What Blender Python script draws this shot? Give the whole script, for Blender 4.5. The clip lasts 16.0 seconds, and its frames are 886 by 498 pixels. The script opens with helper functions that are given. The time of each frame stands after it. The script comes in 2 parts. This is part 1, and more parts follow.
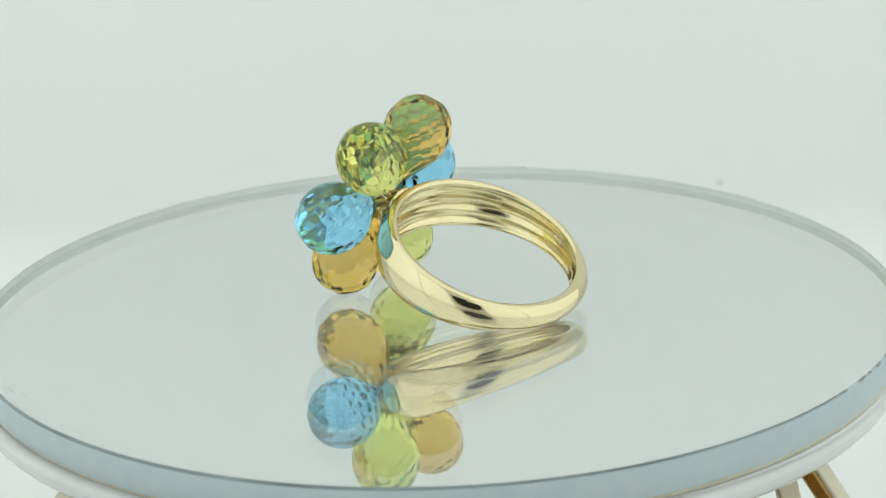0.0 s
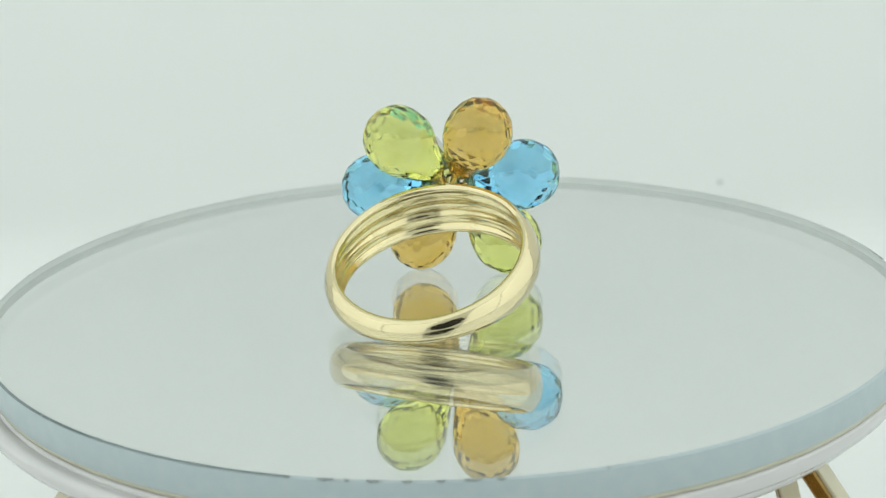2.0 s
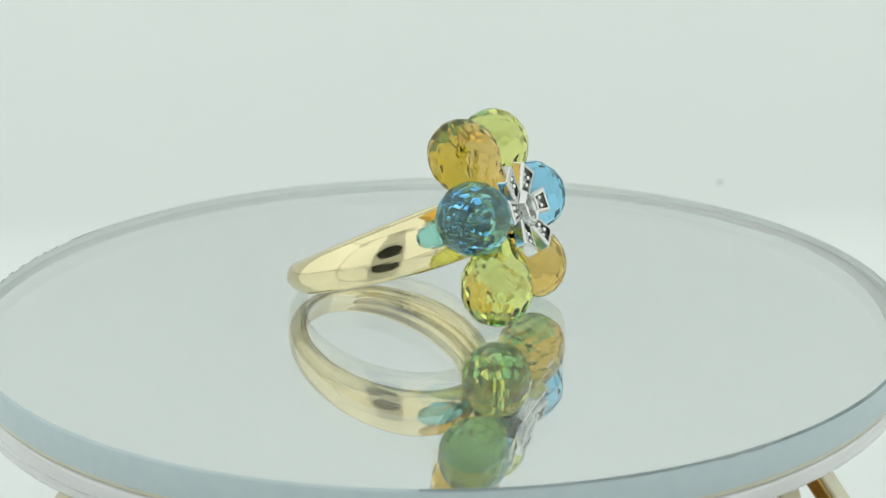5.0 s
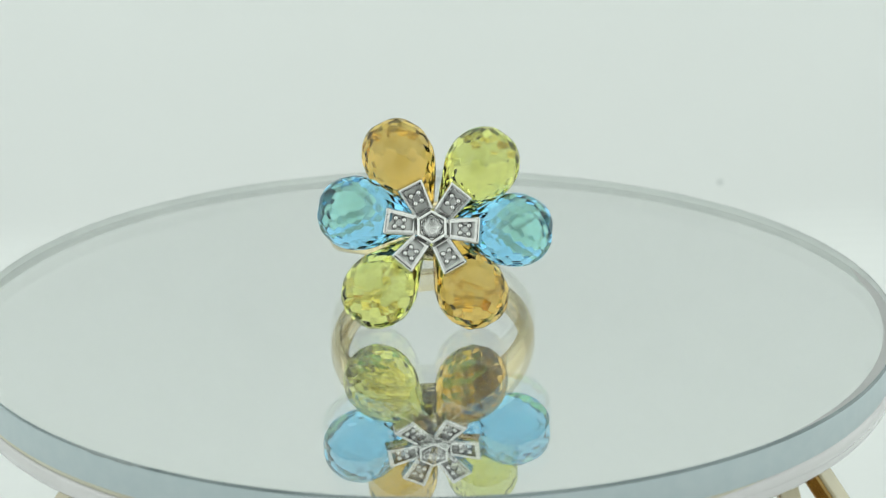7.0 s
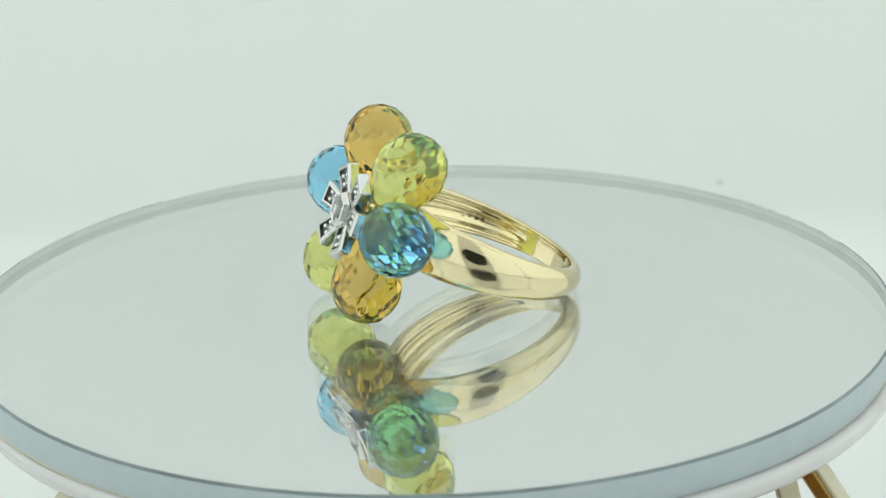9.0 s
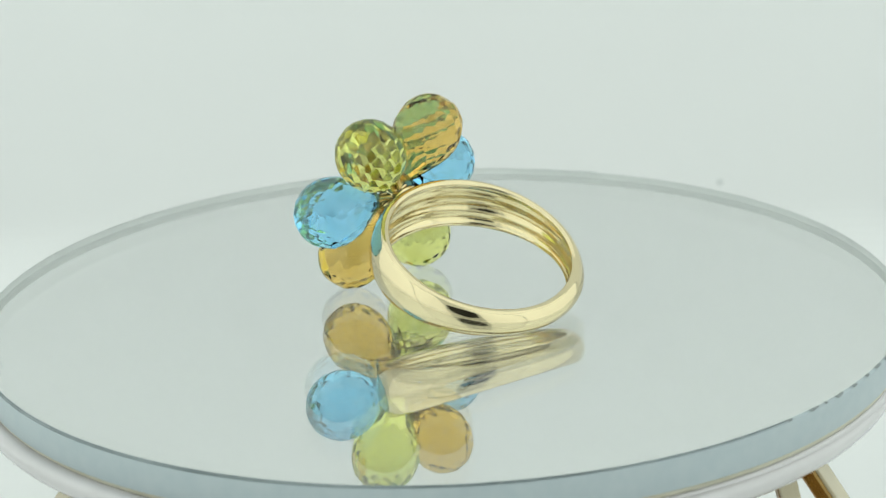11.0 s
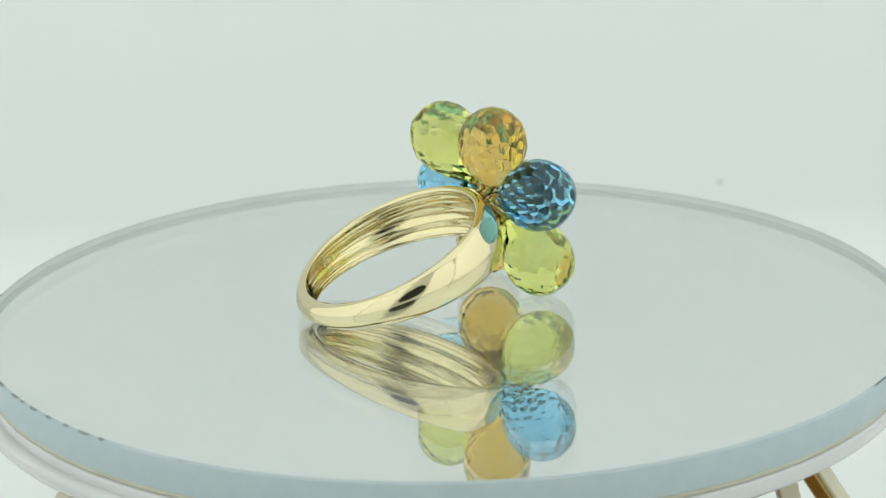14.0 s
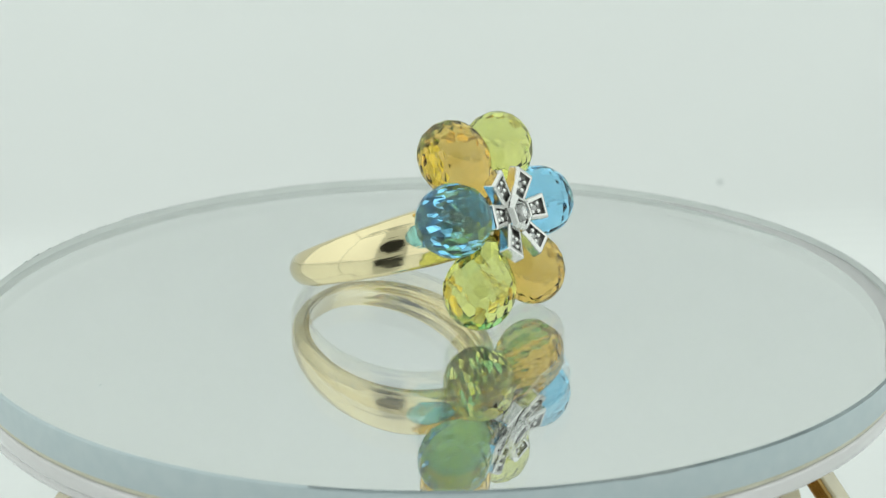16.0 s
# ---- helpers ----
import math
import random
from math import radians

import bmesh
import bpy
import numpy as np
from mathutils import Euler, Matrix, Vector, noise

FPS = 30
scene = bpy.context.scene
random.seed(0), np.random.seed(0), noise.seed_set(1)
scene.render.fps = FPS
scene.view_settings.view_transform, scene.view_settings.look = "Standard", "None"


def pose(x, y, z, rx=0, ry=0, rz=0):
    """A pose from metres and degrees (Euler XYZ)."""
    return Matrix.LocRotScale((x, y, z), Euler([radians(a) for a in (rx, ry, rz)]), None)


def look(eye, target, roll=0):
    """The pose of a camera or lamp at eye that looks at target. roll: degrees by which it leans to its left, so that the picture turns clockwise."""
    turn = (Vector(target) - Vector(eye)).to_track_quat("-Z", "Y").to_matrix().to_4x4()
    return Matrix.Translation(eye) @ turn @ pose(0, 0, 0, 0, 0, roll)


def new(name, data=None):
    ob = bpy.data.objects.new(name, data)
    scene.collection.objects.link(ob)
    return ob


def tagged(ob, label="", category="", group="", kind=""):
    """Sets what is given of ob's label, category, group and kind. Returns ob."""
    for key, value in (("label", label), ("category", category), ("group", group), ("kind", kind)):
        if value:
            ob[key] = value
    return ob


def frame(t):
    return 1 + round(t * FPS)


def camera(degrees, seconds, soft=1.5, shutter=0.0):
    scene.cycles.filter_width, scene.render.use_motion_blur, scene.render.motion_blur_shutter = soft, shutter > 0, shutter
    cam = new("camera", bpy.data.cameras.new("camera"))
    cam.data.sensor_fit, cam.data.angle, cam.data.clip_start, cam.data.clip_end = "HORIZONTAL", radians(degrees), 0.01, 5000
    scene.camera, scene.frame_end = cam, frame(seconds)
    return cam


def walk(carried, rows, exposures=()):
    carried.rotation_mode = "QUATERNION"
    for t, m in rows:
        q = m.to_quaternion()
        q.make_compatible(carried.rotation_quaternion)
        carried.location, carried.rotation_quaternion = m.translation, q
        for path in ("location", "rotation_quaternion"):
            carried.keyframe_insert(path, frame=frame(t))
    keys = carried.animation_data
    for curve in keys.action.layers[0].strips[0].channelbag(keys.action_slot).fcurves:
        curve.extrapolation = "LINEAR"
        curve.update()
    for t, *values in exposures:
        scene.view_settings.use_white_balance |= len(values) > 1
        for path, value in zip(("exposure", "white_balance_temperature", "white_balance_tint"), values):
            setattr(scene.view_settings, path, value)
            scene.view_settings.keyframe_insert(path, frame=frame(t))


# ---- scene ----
cam = camera(24.70, 16.0, soft=1.2)
EYE, AIM = Vector((0.0, -0.19309, 0.06768)), Vector((0.0030, 0.9512, -0.3084))
VIEW = look(EYE, EYE + AIM, -1.238)
walk(cam, [(0.0, VIEW), (16.0, VIEW)], [(0.0, 0.145), (16.0, 0.145)])
cam.data.dof.use_dof, cam.data.dof.focus_distance, cam.data.dof.aperture_fstop = True, 0.196, 60.0

# ---- light ----
world = bpy.data.worlds.new("studio_air")
scene.world = world
world.use_nodes = True
world.node_tree.nodes["Background"].inputs[0].default_value = (0.80, 0.86, 0.82, 1)
world.node_tree.nodes["Background"].inputs[1].default_value = 0.205


def area_lamp(name, eye, target, sx, sy, watts, color):
    lamp = bpy.data.lights.new(name, "AREA")
    lamp.shape, lamp.size, lamp.size_y, lamp.energy, lamp.color = "RECTANGLE", sx, sy, watts, color
    ob = new(name, lamp)
    ob.matrix_world = look(eye, target)
    return ob


LED = (0.922, 1.0, 0.955)
area_lamp("ceiling_softbox", (0, -0.01, 0.345), (0, -0.01, 0), 0.60, 0.36, 0.35, LED)
for side in (-1, 1):
    area_lamp("side_softbox", (0.305 * side, -0.031, 0.158), (0, -0.031, 0.158), 0.36, 0.38, 0.240, LED)
    area_lamp("front_softbox", (0.185 * side, -0.218, 0.158), (0.185 * side, 0, 0.158), 0.235, 0.38, 0.142, LED)

# ---- materials ----
MM = 0.001


def material(name, color, rough=0.5, metal=0.0, **more):
    m = bpy.data.materials.new(name)
    m.use_nodes = True
    b = m.node_tree.nodes["Principled BSDF"]
    b.inputs["Base Color"].default_value = (*color, 1)
    b.inputs["Roughness"].default_value = rough
    b.inputs["Metallic"].default_value = metal
    for key, value in more.items():
        b.inputs[key.replace("_", " ")].default_value = value
    return m


def grain(m, scale, bump=0.0, dist=0.0001, tint=None, amount=0.3, rough=None, detail=4.0):
    """Noise at a real size (1/m) as relief, as a second colour and as uneven gloss."""
    nt = m.node_tree
    b = nt.nodes["Principled BSDF"]
    co = nt.nodes.new("ShaderNodeTexCoord")
    no = nt.nodes.new("ShaderNodeTexNoise")
    no.inputs["Scale"].default_value, no.inputs["Detail"].default_value = scale, detail
    nt.links.new(co.outputs["Object"], no.inputs["Vector"])
    if bump:
        bu = nt.nodes.new("ShaderNodeBump")
        bu.inputs["Strength"].default_value, bu.inputs["Distance"].default_value = bump, dist
        nt.links.new(no.outputs["Fac"], bu.inputs["Height"])
        nt.links.new(bu.outputs["Normal"], b.inputs["Normal"])
    if tint:
        mix = nt.nodes.new("ShaderNodeMix")
        mix.data_type = "RGBA"
        mix.inputs["A"].default_value = b.inputs["Base Color"].default_value
        mix.inputs["B"].default_value = (*tint, 1)
        ra = nt.nodes.new("ShaderNodeMapRange")
        ra.inputs["From Min"].default_value, ra.inputs["From Max"].default_value = 0.35, 0.7
        ra.inputs["To Max"].default_value = amount
        nt.links.new(no.outputs["Fac"], ra.inputs["Value"])
        nt.links.new(ra.outputs["Result"], mix.inputs["Factor"])
        nt.links.new(mix.outputs["Result"], b.inputs["Base Color"])
    if rough:
        rr = nt.nodes.new("ShaderNodeMapRange")
        rr.inputs["To Min"].default_value, rr.inputs["To Max"].default_value = rough
        nt.links.new(no.outputs["Fac"], rr.inputs["Value"])
        nt.links.new(rr.outputs["Result"], b.inputs["Roughness"])
    return m


def clear(name, color, ior, deep=None):
    """Transparent stone or glass, tinted where light enters and leaves; deep: the tint of light thrown back inside a stone."""
    m = material(name, color, 0.0, 0.0, Transmission_Weight=1.0, IOR=ior)
    if deep:
        nt = m.node_tree
        g, mix = nt.nodes.new("ShaderNodeBsdfGlass"), nt.nodes.new("ShaderNodeMixShader")
        g.inputs["Color"].default_value = (*deep, 1)
        g.inputs["IOR"].default_value, g.inputs["Roughness"].default_value = ior, 0.0
        nt.links.new(nt.nodes["Principled BSDF"].outputs["BSDF"], mix.inputs[1])
        nt.links.new(g.outputs["BSDF"], mix.inputs[2])
        nt.links.new(mix.outputs["Shader"], nt.nodes["Material Output"].inputs["Surface"])
        mix.inputs["Fac"].default_value = 0.55
    return m


# the ring's own axes: out through the flower, across and up
TIP, LEAN = radians(20.54), 0.10
FACE = Vector((0.0, -math.cos(TIP), math.sin(TIP)))
ACROSS, ABOVE = Vector((1, 0, 0)), Vector((0.0, math.sin(TIP), math.cos(TIP)))
SIDE = ACROSS * math.cos(LEAN) - ABOVE * math.sin(LEAN)
RISE = ABOVE * math.cos(LEAN) + ACROSS * math.sin(LEAN)


def polished(m, axis, lines, strength, dist):
    """Fine lines left by the polishing wheel, running round the given axis, over the relief that m has."""
    nt = m.node_tree
    co, dot, no = nt.nodes.new("ShaderNodeTexCoord"), nt.nodes.new("ShaderNodeVectorMath"), nt.nodes.new("ShaderNodeTexNoise")
    patch, mul, bu = nt.nodes.new("ShaderNodeTexNoise"), nt.nodes.new("ShaderNodeMath"), nt.nodes.new("ShaderNodeBump")
    dot.operation, dot.inputs[1].default_value = "DOT_PRODUCT", axis
    no.noise_dimensions, mul.operation = "1D", "MULTIPLY"
    no.inputs["Scale"].default_value, no.inputs["Detail"].default_value = lines, 3.0
    patch.inputs["Scale"].default_value = 260
    bu.inputs["Strength"].default_value, bu.inputs["Distance"].default_value = strength, dist
    nt.links.new(co.outputs["Object"], dot.inputs[0])
    nt.links.new(co.outputs["Object"], patch.inputs["Vector"])
    nt.links.new(dot.outputs["Value"], no.inputs["W"])
    nt.links.new(no.outputs["Fac"], mul.inputs[0])
    nt.links.new(patch.outputs["Fac"], mul.inputs[1])
    nt.links.new(mul.outputs["Value"], bu.inputs["Height"])
    b = nt.nodes["Principled BSDF"]
    if b.inputs["Normal"].links:
        nt.links.new(b.inputs["Normal"].links[0].from_socket, bu.inputs["Normal"])
    nt.links.new(bu.outputs["Normal"], b.inputs["Normal"])
    return m


GOLD = polished(grain(material("polished_gold", (0.685, 0.59, 0.37), 0.06, 1.0), 900, 0.14, 0.00008, rough=(0.02, 0.10)), RISE, 3200, 0.6, 0.00004)
CAST_GOLD = grain(material("cast_gold", (0.72, 0.62, 0.37), 0.14, 1.0), 700, 0.35, 0.00016, rough=(0.06, 0.2))
RHODIUM = grain(material("rhodium", (0.61, 0.605, 0.59), 0.12, 1.0), 2500, 0.3, 0.00006, rough=(0.05, 0.22))
SETTING = grain(material("dull_setting", (0.58, 0.58, 0.57), 0.38, 1.0), 2500, 0.4, 0.00006, tint=(0.58, 0.58, 0.57), amount=0.7)
BLUE = clear("blue_topaz", (0.32, 0.72, 0.97), 1.62, (0.54, 0.835, 0.99))
GREEN = clear("peridot", (0.79, 0.82, 0.26), 1.64, (0.88, 0.89, 0.50))
AMBER = clear("citrine", (0.82, 0.57, 0.155), 1.58, (0.89, 0.735, 0.37))
DIAMOND = clear("diamond", (0.94, 0.94, 0.94), 2.0)
GLASS = clear("mirror_glass", (0.941, 0.956, 0.949), 1.5)
SILVERING = material("silvering", (0.84, 0.85, 0.845), 0.0, 0.94)
SILVERING.node_tree.nodes["Principled BSDF"].inputs["Specular IOR Level"].default_value = 0.0
GROUND_EDGE = grain(material("ground_glass_edge", (0.41, 0.48, 0.505), 0.4), 700, 0.1, 0.00005, tint=(0.46, 0.52, 0.535), amount=0.6)
FROST = grain(material("frosted_glass", (0.86, 0.90, 0.875), 0.5), 400, 0.1, 0.00005, tint=(0.80, 0.84, 0.82), amount=0.6)
CHIP = grain(material("chipped_silvering", (0.20, 0.225, 0.225), 0.5), 3000, 0.4, 0.0001, tint=(0.3, 0.34, 0.34), amount=0.8)
PLASTIC = grain(material("white_plastic", (0.60, 0.58, 0.585), 0.12, 0.0, Coat_Weight=0.8), 140, 0.2, 0.0003, tint=(0.50, 0.485, 0.49), amount=0.5)
GLUE = grain(material("cream_board", (0.58, 0.56, 0.45), 0.35), 260, 0.2, 0.0001, tint=(0.48, 0.45, 0.34), amount=0.7)
BRASS = grain(material("brushed_brass", (0.42, 0.285, 0.11), 0.22, 1.0), 700, 0.15, 0.00005, tint=(0.36, 0.20, 0.06), amount=0.6)
TAN = grain(material("tan_lacquer", (0.52, 0.46, 0.31), 0.3, 0.0, Coat_Weight=1.0), 500, 0.1, 0.00005, tint=(0.46, 0.40, 0.26), amount=0.5)
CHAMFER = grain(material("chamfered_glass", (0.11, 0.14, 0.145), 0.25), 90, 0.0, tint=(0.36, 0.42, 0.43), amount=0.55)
PAPER = grain(material("white_paper", (0.80, 0.81, 0.805), 0.8), 6, 0.0, tint=(0.775, 0.785, 0.78), amount=0.6)
FABRIC = grain(material("white_fabric", (0.78, 0.79, 0.785), 0.9), 40, 0.2, 0.0003, tint=(0.74, 0.75, 0.745), amount=0.6)
CARD = grain(material("grey_white_card", (0.80, 0.81, 0.805), 0.8), 30, 0.1, 0.0002, tint=(0.76, 0.77, 0.765), amount=0.6)
BLACK = grain(material("black_enamel", (0.012, 0.012, 0.013), 0.4), 800, 0.2, 0.00005, tint=(0.02, 0.02, 0.02))


# ---- mesh tools ----
def finish(name, bm, mat, smooth=False, scale=MM, turn=True):
    if turn:
        bmesh.ops.recalc_face_normals(bm, faces=bm.faces)
    bmesh.ops.scale(bm, vec=(scale,) * 3, verts=bm.verts)
    me = bpy.data.meshes.new(name)
    bm.to_mesh(me)
    bm.free()
    for m in (mat if isinstance(mat, (list, tuple)) else [mat]):
        me.materials.append(m)
    for p in me.polygons:
        p.use_smooth = smooth
    return me


def part(name, bm, mat, parent, label="", smooth=False, turn=True):
    ob = new(name, finish(name, bm, mat, smooth, MM, turn))
    ob.parent = parent
    if label:
        ob["label"] = label
    return ob


def holder(name, label, category, **more):
    return tagged(new(name), label, category, **more)


def box(sx, sy, sz, at=(0, 0, 0), bevel=0.0, m=None):
    bm = bmesh.new()
    bmesh.ops.create_cube(bm, size=1)
    bmesh.ops.scale(bm, vec=(sx, sy, sz), verts=bm.verts)
    bmesh.ops.translate(bm, vec=at, verts=bm.verts)
    if bevel:
        bmesh.ops.bevel(bm, geom=bm.edges[:], offset=bevel, segments=2, affect="EDGES", profile=0.5)
    if m:
        bm.transform(m)
    return bm


def lathe(profile, steps, bm=None, m=None, twist=0.0, ends=True):
    """Turns (radius, height) rows about z; twist in steps per row."""
    bm = bm or bmesh.new()
    rings = []
    for k, (r, h) in enumerate(profile):
        if r < 1e-6:
            rings.append([bm.verts.new((0, 0, h))])
        else:
            rings.append([bm.verts.new((r * math.cos(a), r * math.sin(a), h))
                          for a in (2 * math.pi * (i + twist * k) / steps for i in range(steps))])
    for a, b in zip(rings, rings[1:]):
        for i in range(steps):
            j = (i + 1) % steps
            if len(a) == 1 and len(b) == 1:
                continue
            if len(a) == 1:
                bm.faces.new((a[0], b[i], b[j]))
            elif len(b) == 1:
                bm.faces.new((a[i], a[j], b[0]))
            elif twist:
                bm.faces.new((a[i], a[j], b[i]))
                bm.faces.new((a[j], b[j], b[i]))
            else:
                bm.faces.new((a[i], a[j], b[j], b[i]))
    if ends:
        for ring in (rings[0], rings[-1]):
            if len(ring) > 2:
                bm.faces.new(ring)
    if m:
        bm.transform(m)
    return bm


def frame_of(z, x=None):
    """A turn whose z axis is z, and whose x axis lies near x."""
    z = Vector(z).normalized()
    x = Vector(x or (0, 0, 1))
    y = z.cross(x)
    if y.length < 1e-4:
        y = z.cross(Vector((1, 0, 0)))
    y.normalize()
    x = y.cross(z)
    return Matrix((x, y, z)).transposed().to_4x4()


# ---- the light tent (mm) ----
FLOOR, BACK, FORE = -55.0, 159.0, -222.0


def front_panel():
    """White panel with a round hole for the lens."""
    bm = bmesh.new()
    n = 64
    cx, cz = EYE.x / MM, EYE.z / MM + 6
    rows = []
    for y in (FORE, FORE - 6):
        inner, outer = [], []
        for i in range(n):
            a = 2 * math.pi * (i + .5) / n
            c, s = math.cos(a), math.sin(a)
            inner.append(bm.verts.new((cx + 58 * c, y, cz + 58 * s)))
            k = min(310 / abs(c), (355 - cz) / s if s > 0 else (cz - FLOOR) / -s)
            outer.append(bm.verts.new((cx + k * c, y, cz + k * s)))
        rows.append((inner, outer))
    for i in range(n):
        j = (i + 1) % n
        (a, b), (c, d) = rows
        bm.faces.new((a[i], a[j], b[j], b[i]))
        bm.faces.new((c[i], d[i], d[j], c[j]))
        bm.faces.new((a[i], c[i], c[j], a[j]))
        bm.faces.new((b[i], b[j], d[j], d[i]))
    return bm


def tent():
    mid, deep = (BACK + FORE) / 2, BACK - FORE
    bend = 16
    line = [(FORE - 400, FLOOR), (FORE, FLOOR)]
    line += [(BACK - bend + bend * math.sin(radians(a)), FLOOR + bend - bend * math.cos(radians(a))) for a in range(0, 91, 6)]
    line += [(BACK, 362)]
    line += [(BACK + 8, 362), (BACK + 8, FLOOR - 8), (FORE - 400, FLOOR - 8)]
    bm = bmesh.new()
    ends = [[bm.verts.new((x, y, z)) for y, z in line] for x in (-320, 320)]
    for i in range(len(line)):
        j = (i + 1) % len(line)
        bm.faces.new((ends[0][i], ends[0][j], ends[1][j], ends[1][i]))
    for e in ends:
        bm.faces.new(e)
    back = tagged(new("backdrop", finish("backdrop", bm, PAPER)),
                  "seamless white paper backdrop curving up behind the table", "backdrop", kind="structure")
    speck = lathe([(0, 0.25), (0.35, 0.2), (0.6, 0)], 9, m=Matrix.Translation((51.6, BACK, -34.9)) @ frame_of((0, -1, 0)))
    part("speck", speck, material("grey_speck", (0.62, 0.64, 0.635), 0.8), back, "small grey speck on the paper")
    for name, x in (("wall_west", -315), ("wall_east", 315)):
        tagged(new(name, finish(name, box(10, deep, 418, (x, mid, FLOOR + 209)), FABRIC)),
               "white diffusing fabric side of the light tent", "wall", kind="structure")
    tagged(new("wall_south", finish("wall_south", front_panel(), CARD)),
           "white front panel with a round hole for the lens", "wall", kind="structure")
    tagged(new("ceiling", finish("ceiling", box(640, deep, 10, (0, mid, 362)), FABRIC)),
           "white fabric top of the light tent", "ceiling", kind="structure")


def film_camera():
    """The black lens that looks through the hole, on a plain stand."""
    top = holder("photo_camera", "black camera lens seen mirrored in the gold", "camera")
    m = Matrix.Translation((EYE - AIM * 0.004) / MM) @ frame_of(-AIM)
    part("lens", lathe([(0, 0), (50, 0), (52, 1.5), (52, 40), (40, 44), (40, 70), (0, 70)], 48, m=m), BLACK, top)
    part("camera_body", box(84, 110, 45, (0, 0, 90), 4, m), BLACK, top)
    foot = (EYE - AIM * 0.09) / MM
    part("stand", lathe([(0, FLOOR), (45, FLOOR), (45, FLOOR + 5), (9, FLOOR + 8), (9, foot.z - 20), (0, foot.z - 20)], 24,
                        m=Matrix.Translation((foot.x, foot.y, 0))), BLACK, top)


tent()
film_camera()


# ---- the turning plate ----
UP = Vector((0.01402, -0.00949, 1.0)).normalized()
HUB = Vector((-0.886, -0.607, 0.0067))
LEVEL = Matrix.Translation(HUB) @ frame_of(UP, (1, 0, 0))
RADIUS, THICK = 46.25, 3.1


def rim_patch(a0, a1, rows, steps=10, ragged=0.25):
    """A strip of the rim from a0 to a1 degrees, over (radius, height) rows."""
    bm = bmesh.new()
    lines = []
    for i in range(steps + 1):
        a = radians(a0 + (a1 - a0) * i / steps)
        thin = min(1.0, 4.0 * min(i, steps - i) / steps + 0.02)
        if ragged:
            thin *= 0.25 + 0.75 * abs(noise.noise((a0 * 3.1 + i * 0.45, 1.7, 0.3))) ** 0.6
        z0 = rows[0][1]
        lines.append([bm.verts.new((r * math.cos(a), r * math.sin(a), z0 + (z - z0) * thin)) for r, z in rows])
    for a, b in zip(lines, lines[1:]):
        for k in range(len(rows) - 1):
            bm.faces.new((a[k], b[k], b[k + 1], a[k + 1]))
    bm.transform(LEVEL)
    return bm


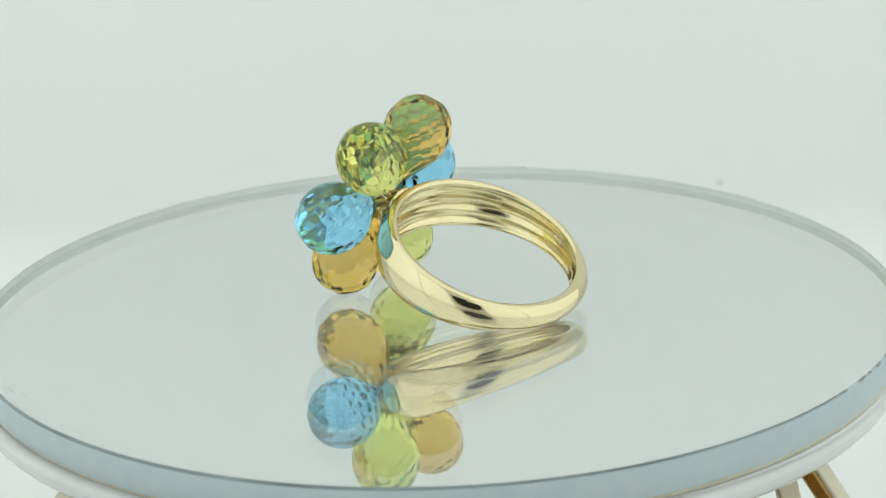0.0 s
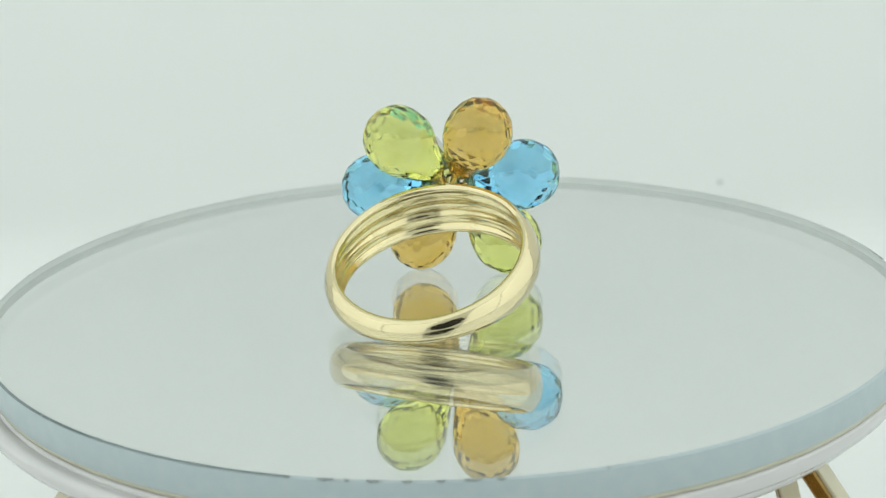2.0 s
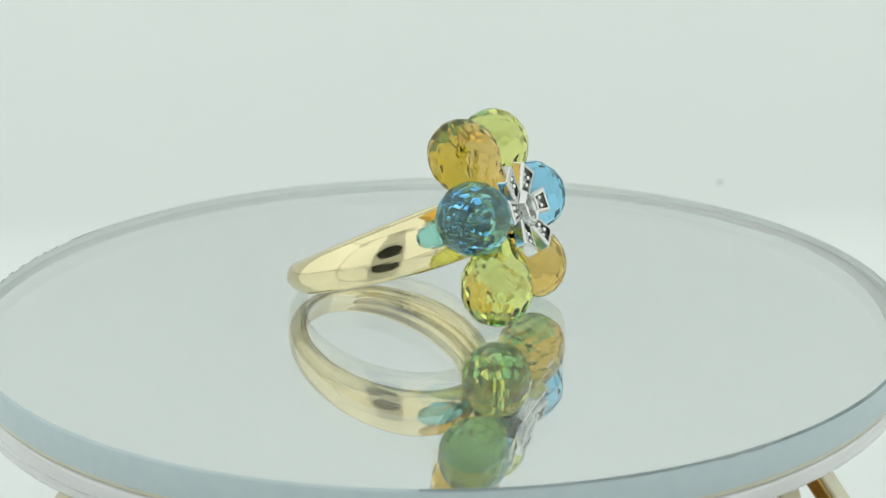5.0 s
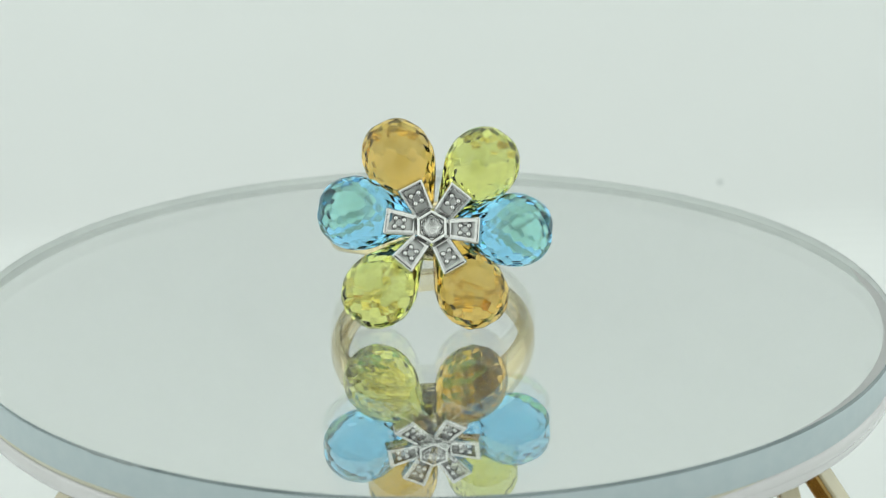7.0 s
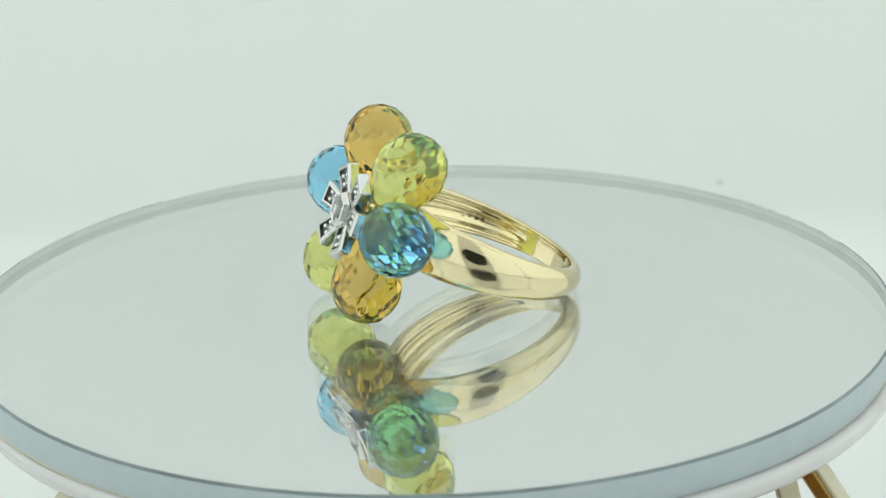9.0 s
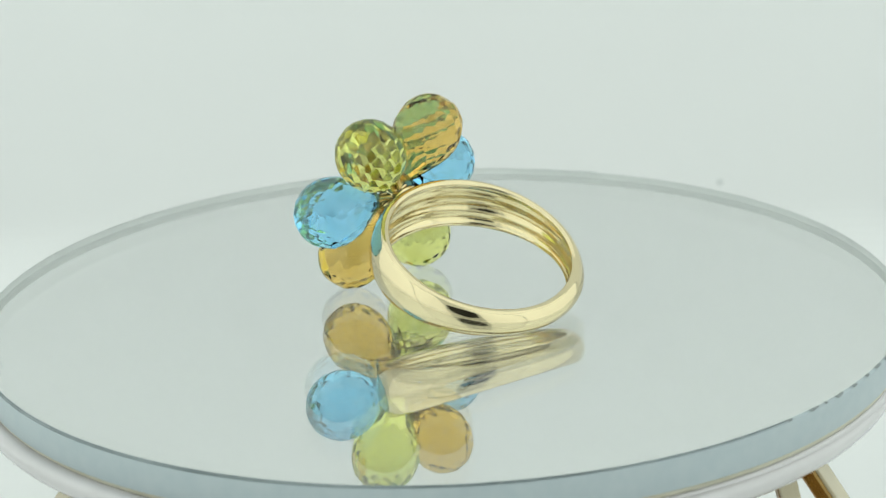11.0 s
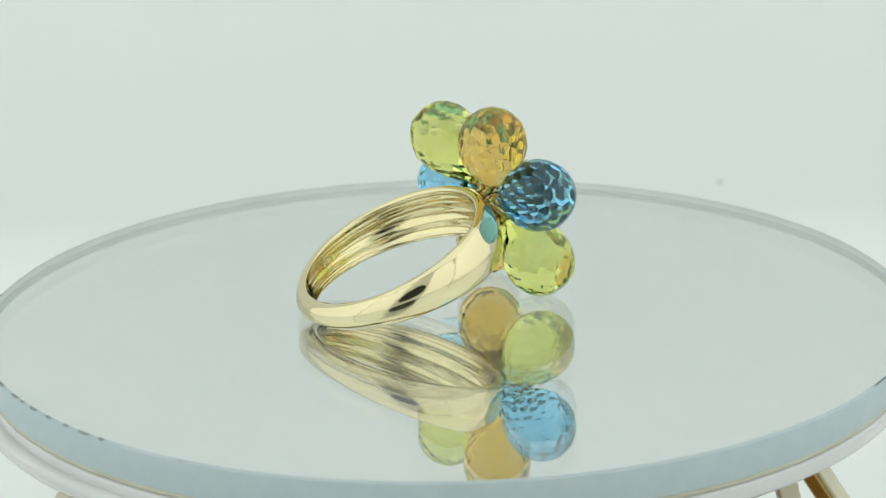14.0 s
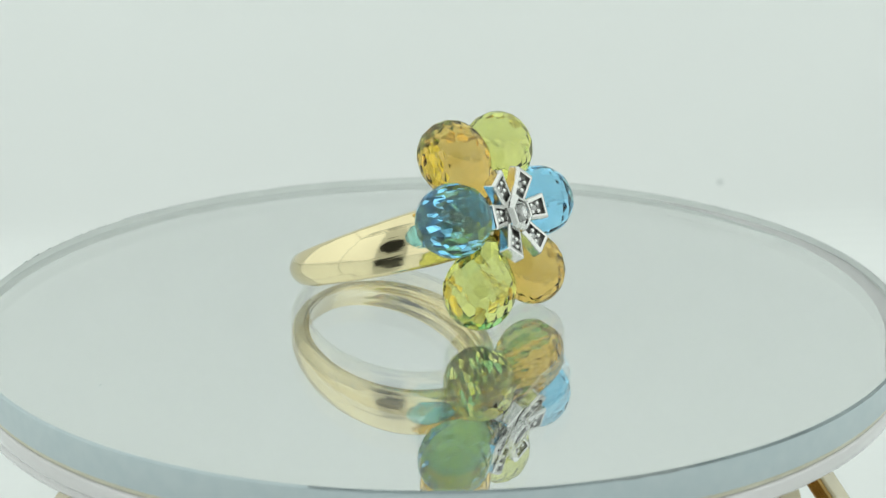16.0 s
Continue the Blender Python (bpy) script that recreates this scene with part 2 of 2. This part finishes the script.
def mirror_disc():
    top = holder("mirror_disc", "round thick glass mirror with ground blue-grey edge", "mirror")
    bm = bmesh.new()
    n = 192
    ring = [(math.cos(2 * math.pi * i / n), math.sin(2 * math.pi * i / n)) for i in range(n)]
    bm.faces.new([bm.verts.new((c * (RADIUS - .22), s * (RADIUS - .22), 0)) for c, s in ring])
    bm.transform(LEVEL)
    pane = part("glass_face", bm, GLASS, top, "clear polished glass", turn=False)
    pane.visible_shadow = False
    bm = bmesh.new()
    bm.faces.new([bm.verts.new((c * (RADIUS - .05), s * (RADIUS - .05), -THICK)) for c, s in ring])
    bm.transform(LEVEL)
    part("silvering", bm, SILVERING, top, "silver mirror backing", turn=False)
    part("chamfer", lathe([(RADIUS - .22, 0), (RADIUS - .02, -.2)], n, m=LEVEL, ends=False), GROUND_EDGE, top, "narrow ground chamfer", True)
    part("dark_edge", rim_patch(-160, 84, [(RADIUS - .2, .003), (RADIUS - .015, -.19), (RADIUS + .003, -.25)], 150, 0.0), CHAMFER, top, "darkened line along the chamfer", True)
    prof = [(RADIUS - .02, -.2), (RADIUS, -.26), (RADIUS, -THICK + .15), (RADIUS - .05, -THICK)]
    part("edge_frost", lathe([(RADIUS - .24, -.03), (RADIUS - .12, -.2), (RADIUS - .1, -THICK + .01)], n, m=LEVEL, ends=False), FROST, top, "pale frosted inside of the edge", True)
    part("ground_edge", lathe(prof, n, m=LEVEL, ends=False), GROUND_EDGE, top, "matt blue-grey ground edge of the glass", True)
    prof = [(43.0, -THICK - .03), (RADIUS - .45, -THICK - .03), (RADIUS - .22, -THICK - .1), (RADIUS - .22, -THICK - .5), (RADIUS - .5, -THICK - .56), (43.0, -THICK - .56)]
    part("backing_board", lathe(prof, n, m=LEVEL, ends=False), GLUE, top, "cream backing board under the mirror", True)
    prof = [(43.0, -THICK - .58), (RADIUS - .6, -THICK - .58), (RADIUS - .25, -THICK - .66), (RADIUS - .12, -THICK - .9), (RADIUS - .1, -THICK - 2.0), (RADIUS - .3, -THICK - 2.3), (43.0, -THICK - 2.3)]
    part("tray", lathe(prof, n, m=LEVEL, ends=False), PLASTIC, top, "white plastic tray that holds the mirror", True)
    rows = [(RADIUS - .2, .004), (RADIUS + .004, -.17), (RADIUS + .006, -.42)]
    small = [(RADIUS - .24, .004), (RADIUS - .1, -.06), (RADIUS + .005, -.2), (RADIUS + .006, -.3)]
    for a0, a1, shape in ((-131, -120, rows), (84, 84.8, small), (87.6, 89.4, small), (90.4, 91, small), (92.6, 94.2, small), (96.2, 97.3, small), (99.6, 100.6, small), (102.4, 104.2, small), (105.6, 106.6, small),
                          (116.9, 117.15, small), (50.2, 50.6, small), (61.8, 62.2, small), (-3.4, -3.0, small)):
        part("edge_chip", rim_patch(a0, a1, shape), CHIP, top, "dark chip in the silvering", True)
    for a, r, w in ((40, 24, .1), (160, 38, .12), (-30, 39, .12), (95, 30, .1), (-170, 20, .09)):
        q = Matrix.Translation((r * math.cos(radians(a)), r * math.sin(radians(a)), 0.0))
        part("dust_speck", lathe([(w, 0), (w * .8, w * .3), (0, w * .45)], 7, m=LEVEL @ q), GROUND_EDGE, top)
    for a, r, turn, length in ((-24.5, 44.3, 62, 1.5), (-26.3, 44.9, 60, 1.9), (-27.6, 45.2, 68, 1.1)):
        q = Matrix.Translation((r * math.cos(radians(a)), r * math.sin(radians(a)), 0.004)) @ Matrix.Rotation(radians(turn), 4, "Z")
        part("scratch", box(length, .035, .008, (0, 0, 0), 0.0, LEVEL @ q), CHAMFER, top)
    return top


REST = Matrix.Rotation(radians(-0.35), 4, "Y")
SHIFT = Vector((-0.45, 0, 0))


def turntable_plate():
    top = holder("turntable_plate", "round glossy white plastic turntable plate", "turntable")
    z = -3.98
    prof = [(0, z - 1.8), (43.0, z - 1.8), (44.0, z - .3), (44.8, z + .05), (45.6, z + .1), (46.15, z - .1), (46.35, z - .6), (46.3, z - 1.2), (45.9, z - 1.8), (45.0, z - 2.3), (43.7, z - 2.65), (40.0, z - 2.8), (0, z - 2.8)]
    part("plate_body", lathe(prof, 192, m=Matrix.Translation(SHIFT) @ REST), PLASTIC, top, "glossy white plastic", True)
    return top


DISC, PLATE = mirror_disc(), turntable_plate()


# ---- the standing base ----
def stand():
    top = holder("display_stand", "white stand with three legs of spreading brass bars", "stand")
    prof = [(0, FLOOR), (38, FLOOR), (38, FLOOR + 3), (34, FLOOR + 4), (24.9, -9.2), (24, -7.2), (0, -7.2)]
    part("core", lathe(prof, 96), PLASTIC, top, "white plastic core", False)
    # three legs, each of three square brass bars that spread towards the floor
    bars = [((33.6, -26.5, -8.5), (0.62, 0.1, -1.0), (0.88, -0.47, 0)), ((30.6, -27.8, -8.5), (0.25, 0, -1.0), (0.14, -1, 0)), ((26.0, -31.0, -8.5), (0, 0, -1.0), (0, -1, 0))]
    for turn, side in ((0, 1), (1.5, -1), (128, 1)):
        spin = Matrix.Rotation(radians(turn), 4, "Z")
        for foot, way, face in bars:
            down = Vector((way[0] * side, way[1], way[2]))
            out = Vector((face[0] * side, face[1], 0))
            m = spin @ Matrix.Translation((foot[0] * side, foot[1], foot[2])) @ frame_of(out - down * out.dot(down) / down.dot(down), down)
            reach = (foot[2] - FLOOR) * down.length
            part("leg_bar", box(reach + 2.0, 1.85, 1.85, (reach / 2 - 1.0, 0, 0), 0.35, m), BRASS, top, "brushed brass bar")
            part("leg_strip", box(reach + 1.8, 1.75, 0.4, (reach / 2 - 0.95, 0, 1.05), 0.12, m), TAN, top, "tan lacquered outer face of the leg")
    return top


stand()


# ---- the ring ----
M0 = Vector((-0.26, -6.76, 9.79))
FRONT = Vector((-0.43, -9.87, 10.47))
PETALS = [("amber", (-3.60, -4.456, 16.094)), ("green", (4.641, -4.402, 15.082)), ("blue", (7.667, -7.258, 9.186)),
          ("amber", (3.337, -8.896, 3.52)), ("green", (-5.758, -8.546, 3.66)), ("blue", (-7.833, -7.022, 11.212))]

HOOP = M0 - FACE * 12.851 - RISE * 0.485 - SIDE * 0.191


def on_hoop(turn, r, w):
    return HOOP + (FACE * math.cos(turn) + SIDE * math.sin(turn)) * r + RISE * w


def band(p):
    near = 0.5 + 0.5 * math.cos(p)
    half = 1.31 + 1.65 * near ** 0.95
    hollow = max(0.0, min(1.0, (near - 0.07) / 0.10))
    return near, half, hollow * hollow * (3 - 2 * hollow) * (0.58 + 0.2 * near)


def shank(top):
    """Tapered band, domed outside and hollowed inside behind the flower."""
    bm = bmesh.new()
    rings, n = [], 180
    for i in range(n):
        p = 2 * math.pi * i / n
        near, b, hollow = band(p)
        r_in, crest = 9.2, 10.73 + 0.12 * max(0.0, near - .6)
        sec = []
        for k in range(-10, 11):
            w = k / 10
            sec.append((crest - 0.85 * abs(w) ** 2.1 - (0.12 if abs(k) == 10 else 0), w * b))
        half = [(0.99, -.36), (0.955, -.10), (0.9, 0), (0.8, 0), (0.74, .3), (0.68, .6), (0.58, .7), (0.48, .66), (0.4, .56), (0.34, .6), (0.26, .8), (0.17, .985), (0.085, 1.085), (0, 1.12)]
        for w, d in half + [(-w, d) for w, d in half[-2::-1]]:
            sec.append((r_in + (hollow * d if d > 0 else -d), w * b))
        rings.append([bm.verts.new(on_hoop(p, r, w)) for r, w in sec])
    m = len(rings[0])
    for i in range(n):
        a, b = rings[i], rings[(i + 1) % n]
        for k in range(m):
            f = bm.faces.new((a[k], a[(k + 1) % m], b[(k + 1) % m], b[k]))
            f.material_index = 1 if 25 <= k <= m - 6 and band(2 * math.pi * i / n)[2] > 0.1 else 0
    part("shank", bm, [GOLD, CAST_GOLD], top, "polished yellow gold tapered band, hollow inside", True)
    # worn stamp inside the band, too small to read
    for sign in (1, -1):
        for k in range(4):
            p = sign * radians(102 + 4.2 * k)
            _, b, hollow = band(p)
            m = Matrix.Translation(on_hoop(p, 9.2 + hollow * 1.1 - .03, 0.1 * (k % 2))) @ frame_of(-(FACE * math.cos(p) + SIDE * math.sin(p)), RISE)
            part("stamp_mark", box(0.75 - .12 * (k % 3), 0.34, 0.1, (0, 0, 0), .03, m), GOLD, top)


def gem_mesh(name, mat, steps, seed, girth):
    """Briolette drop, its ball at the origin and its point down its axis: the solid cut out by rows of facet planes."""
    prof = [(0, 3.56), (1.3, 3.42), (2.35, 2.8), (3.12, 1.85), (3.55, 0.72), (3.62, -0.5), (3.38, -1.7), (2.82, -2.85), (2.2, -3.9), (1.6, -4.9), (0.95, -5.75), (0, -6.3)]
    rnd = random.Random(seed)
    planes = []
    for row, (tip, count) in enumerate(((0, 1), (22, 6), (40, 11), (56, steps), (71, steps), (86, steps), (101, steps), (112, steps), (119, steps), (124, steps // 2), (140, 6), (180, 1))):
        t = radians(tip)
        reach = max(r * math.sin(t) + h * math.cos(t) for r, h in prof) * 0.982
        for i in range(count):
            a = 2 * math.pi * (i + 0.5 * (row % 2) + rnd.uniform(-.06, .06)) / count
            lean = t + rnd.uniform(-.018, .018)
            planes.append((Vector((math.sin(lean) * math.cos(a), math.sin(lean) * math.sin(a), math.cos(lean))), reach + rnd.uniform(-.035, .02)))
    dual = bmesh.new()
    at = {}
    for n, d in planes:
        at[dual.verts.new(n / d)] = (n, d)
    bmesh.ops.convex_hull(dual, input=dual.verts[:])
    bm = bmesh.new()
    for f in dual.faces:
        (a, b, c) = (at[v] for v in f.verts)
        m = Matrix((a[0], b[0], c[0]))
        if abs(m.determinant()) > 1e-7:
            bm.verts.new(m.inverted() @ Vector((a[1], b[1], c[1])))
    dual.free()
    bmesh.ops.remove_doubles(bm, verts=bm.verts, dist=.02)
    bmesh.ops.convex_hull(bm, input=bm.verts[:])
    bmesh.ops.delete(bm, geom=[v for v in bm.verts if not v.link_faces], context="VERTS")
    bmesh.ops.dissolve_limit(bm, angle_limit=radians(1.2), verts=bm.verts, edges=bm.edges)
    bmesh.ops.scale(bm, vec=(girth, girth, 1), verts=bm.verts)
    return finish(name, bm, mat)


def bead_mesh(r):
    bm = bmesh.new()
    bmesh.ops.create_icosphere(bm, subdivisions=2, radius=r)
    return bm


def brilliant(r, m):
    return lathe([(0, -.75 * r), (r * .55, -.32 * r), (r, 0), (r * .97, .06 * r), (r * .75, .25 * r), (r * .55, .33 * r), (0, .33 * r)], 8, m=m, twist=.5)


def flower(top):
    for seed, (kind, at) in enumerate(PETALS):
        at = Vector(at)
        mat, words = {"blue": (BLUE, "sky blue faceted topaz drop"), "green": (GREEN, "yellow-green faceted peridot drop"),
                      "amber": (AMBER, "honey amber faceted citrine drop")}[kind]
        ob = new("petal_stone", gem_mesh("petal_stone", mat, 15 + seed % 3, seed, {"amber": 0.96, "green": 0.985, "blue": 1.0}[kind]))
        ob.parent = top
        ob["label"] = words
        out = (at - M0).normalized()
        ob.matrix_basis = Matrix.Translation(at * MM) @ frame_of(out, FACE)
        # gold peg that holds the point of the drop
        root, tip = M0 - FACE * 0.9, at - out * 5.2
        axis = tip - root
        part("peg", lathe([(0.42, 0), (0.42, axis.length - .5), (0.62, axis.length - .35), (0.7, axis.length), (0.5, axis.length + .35), (0, axis.length + .35)], 12,
                          m=Matrix.Translation(root) @ frame_of(axis)), GOLD, top, "gold peg", True)
    part("hub", lathe([(0, 0), (2.0, 0), (1.7, .5), (1.15, .9), (0.95, 1.4), (1.1, 2.2), (1.0, 3.0), (0, 3.0)], 28,
                      m=Matrix.Translation(M0 - FACE * 2.35) @ frame_of(FACE)), GOLD, top, "gold hub between band and flower", True)
    seat = Matrix.Translation(FRONT - FACE * 0.1) @ frame_of(FACE, ABOVE)
    cap = part("flower_centre", lathe([(0, -3.0), (0.9, -3.0), (1.3, -1.6), (1.85, -.9), (1.95, -.3), (1.86, .1), (1.72, .36), (1.6, .58), (1.45, .66), (1.32, .6), (1.18, .36), (1.0, .3), (0, .2)], 6, m=seat),
               RHODIUM, top, "white metal hexagonal flower centre")
    part("diamond", brilliant(.95, seat @ Matrix.Translation((0, 0, .45))), DIAMOND, cap, "round white diamond")
    for kind, at in PETALS:
        out = Vector(at) - M0
        out -= FACE * out.dot(FACE)
        m = Matrix.Translation(FRONT) @ frame_of(FACE, out) @ Matrix.Translation((1.45, 0, -.22)) @ Matrix.Rotation(radians(-11), 4, "Y")
        bm = bmesh.new()
        lo = [bm.verts.new(v) for v in ((-.1, -1.0, -1.1), (3.2, -1.34, -1.1), (3.2, 1.34, -1.1), (-.1, 1.0, -1.1))]
        hi = [bm.verts.new(v) for v in ((-.1, -.98, 0), (3.13, -1.3, 0), (3.13, 1.3, 0), (-.1, .98, 0))]
        bm.faces.new(lo[::-1])
        bm.faces.new(hi)
        for i in range(4):
            bm.faces.new((lo[i], lo[(i + 1) % 4], hi[(i + 1) % 4], hi[i]))
        bmesh.ops.bevel(bm, geom=[e for e in bm.edges if e.verts[0].co.z > -.1 or e.verts[1].co.z > -.1], offset=.24, segments=3, affect="EDGES", profile=.5)
        crown = max(bm.faces, key=lambda f: f.calc_area() if f.calc_center_median().z > -.01 else 0)
        bmesh.ops.inset_individual(bm, faces=[crown], thickness=.3)
        bmesh.ops.inset_individual(bm, faces=[crown], thickness=.06, depth=-.6)
        crown.material_index = 1
        bm.transform(m)
        part("arm", bm, [RHODIUM, SETTING], cap)
        part("diamond", brilliant(.52, m @ Matrix.Translation((1.63, 0, -.42))), DIAMOND, cap)
        for x, y in ((1.22, .34), (1.22, -.34), (2.05, .4), (2.05, -.4)):
            b = bead_mesh(.31)
            b.transform(m @ Matrix.Translation((x, y, -.34)))
            part("bead", b, RHODIUM, cap, "", True)


RING = holder("flower_ring", "yellow gold ring with six-petal gemstone flower", "ring")
shank(RING)
flower(RING)


# ---- what moves ----
def motions():
    turn = [(k * 0.25, pose(0, 0, 0, 0, 0, -33.712 * (k * 0.25 - 7.0))) for k in range(65)]
    for thing in (DISC, RING):
        walk(thing, turn)
    hold = Matrix.Translation(SHIFT * MM) @ REST
    walk(PLATE, [(t, hold @ m @ hold.inverted()) for t, m in turn])


motions()
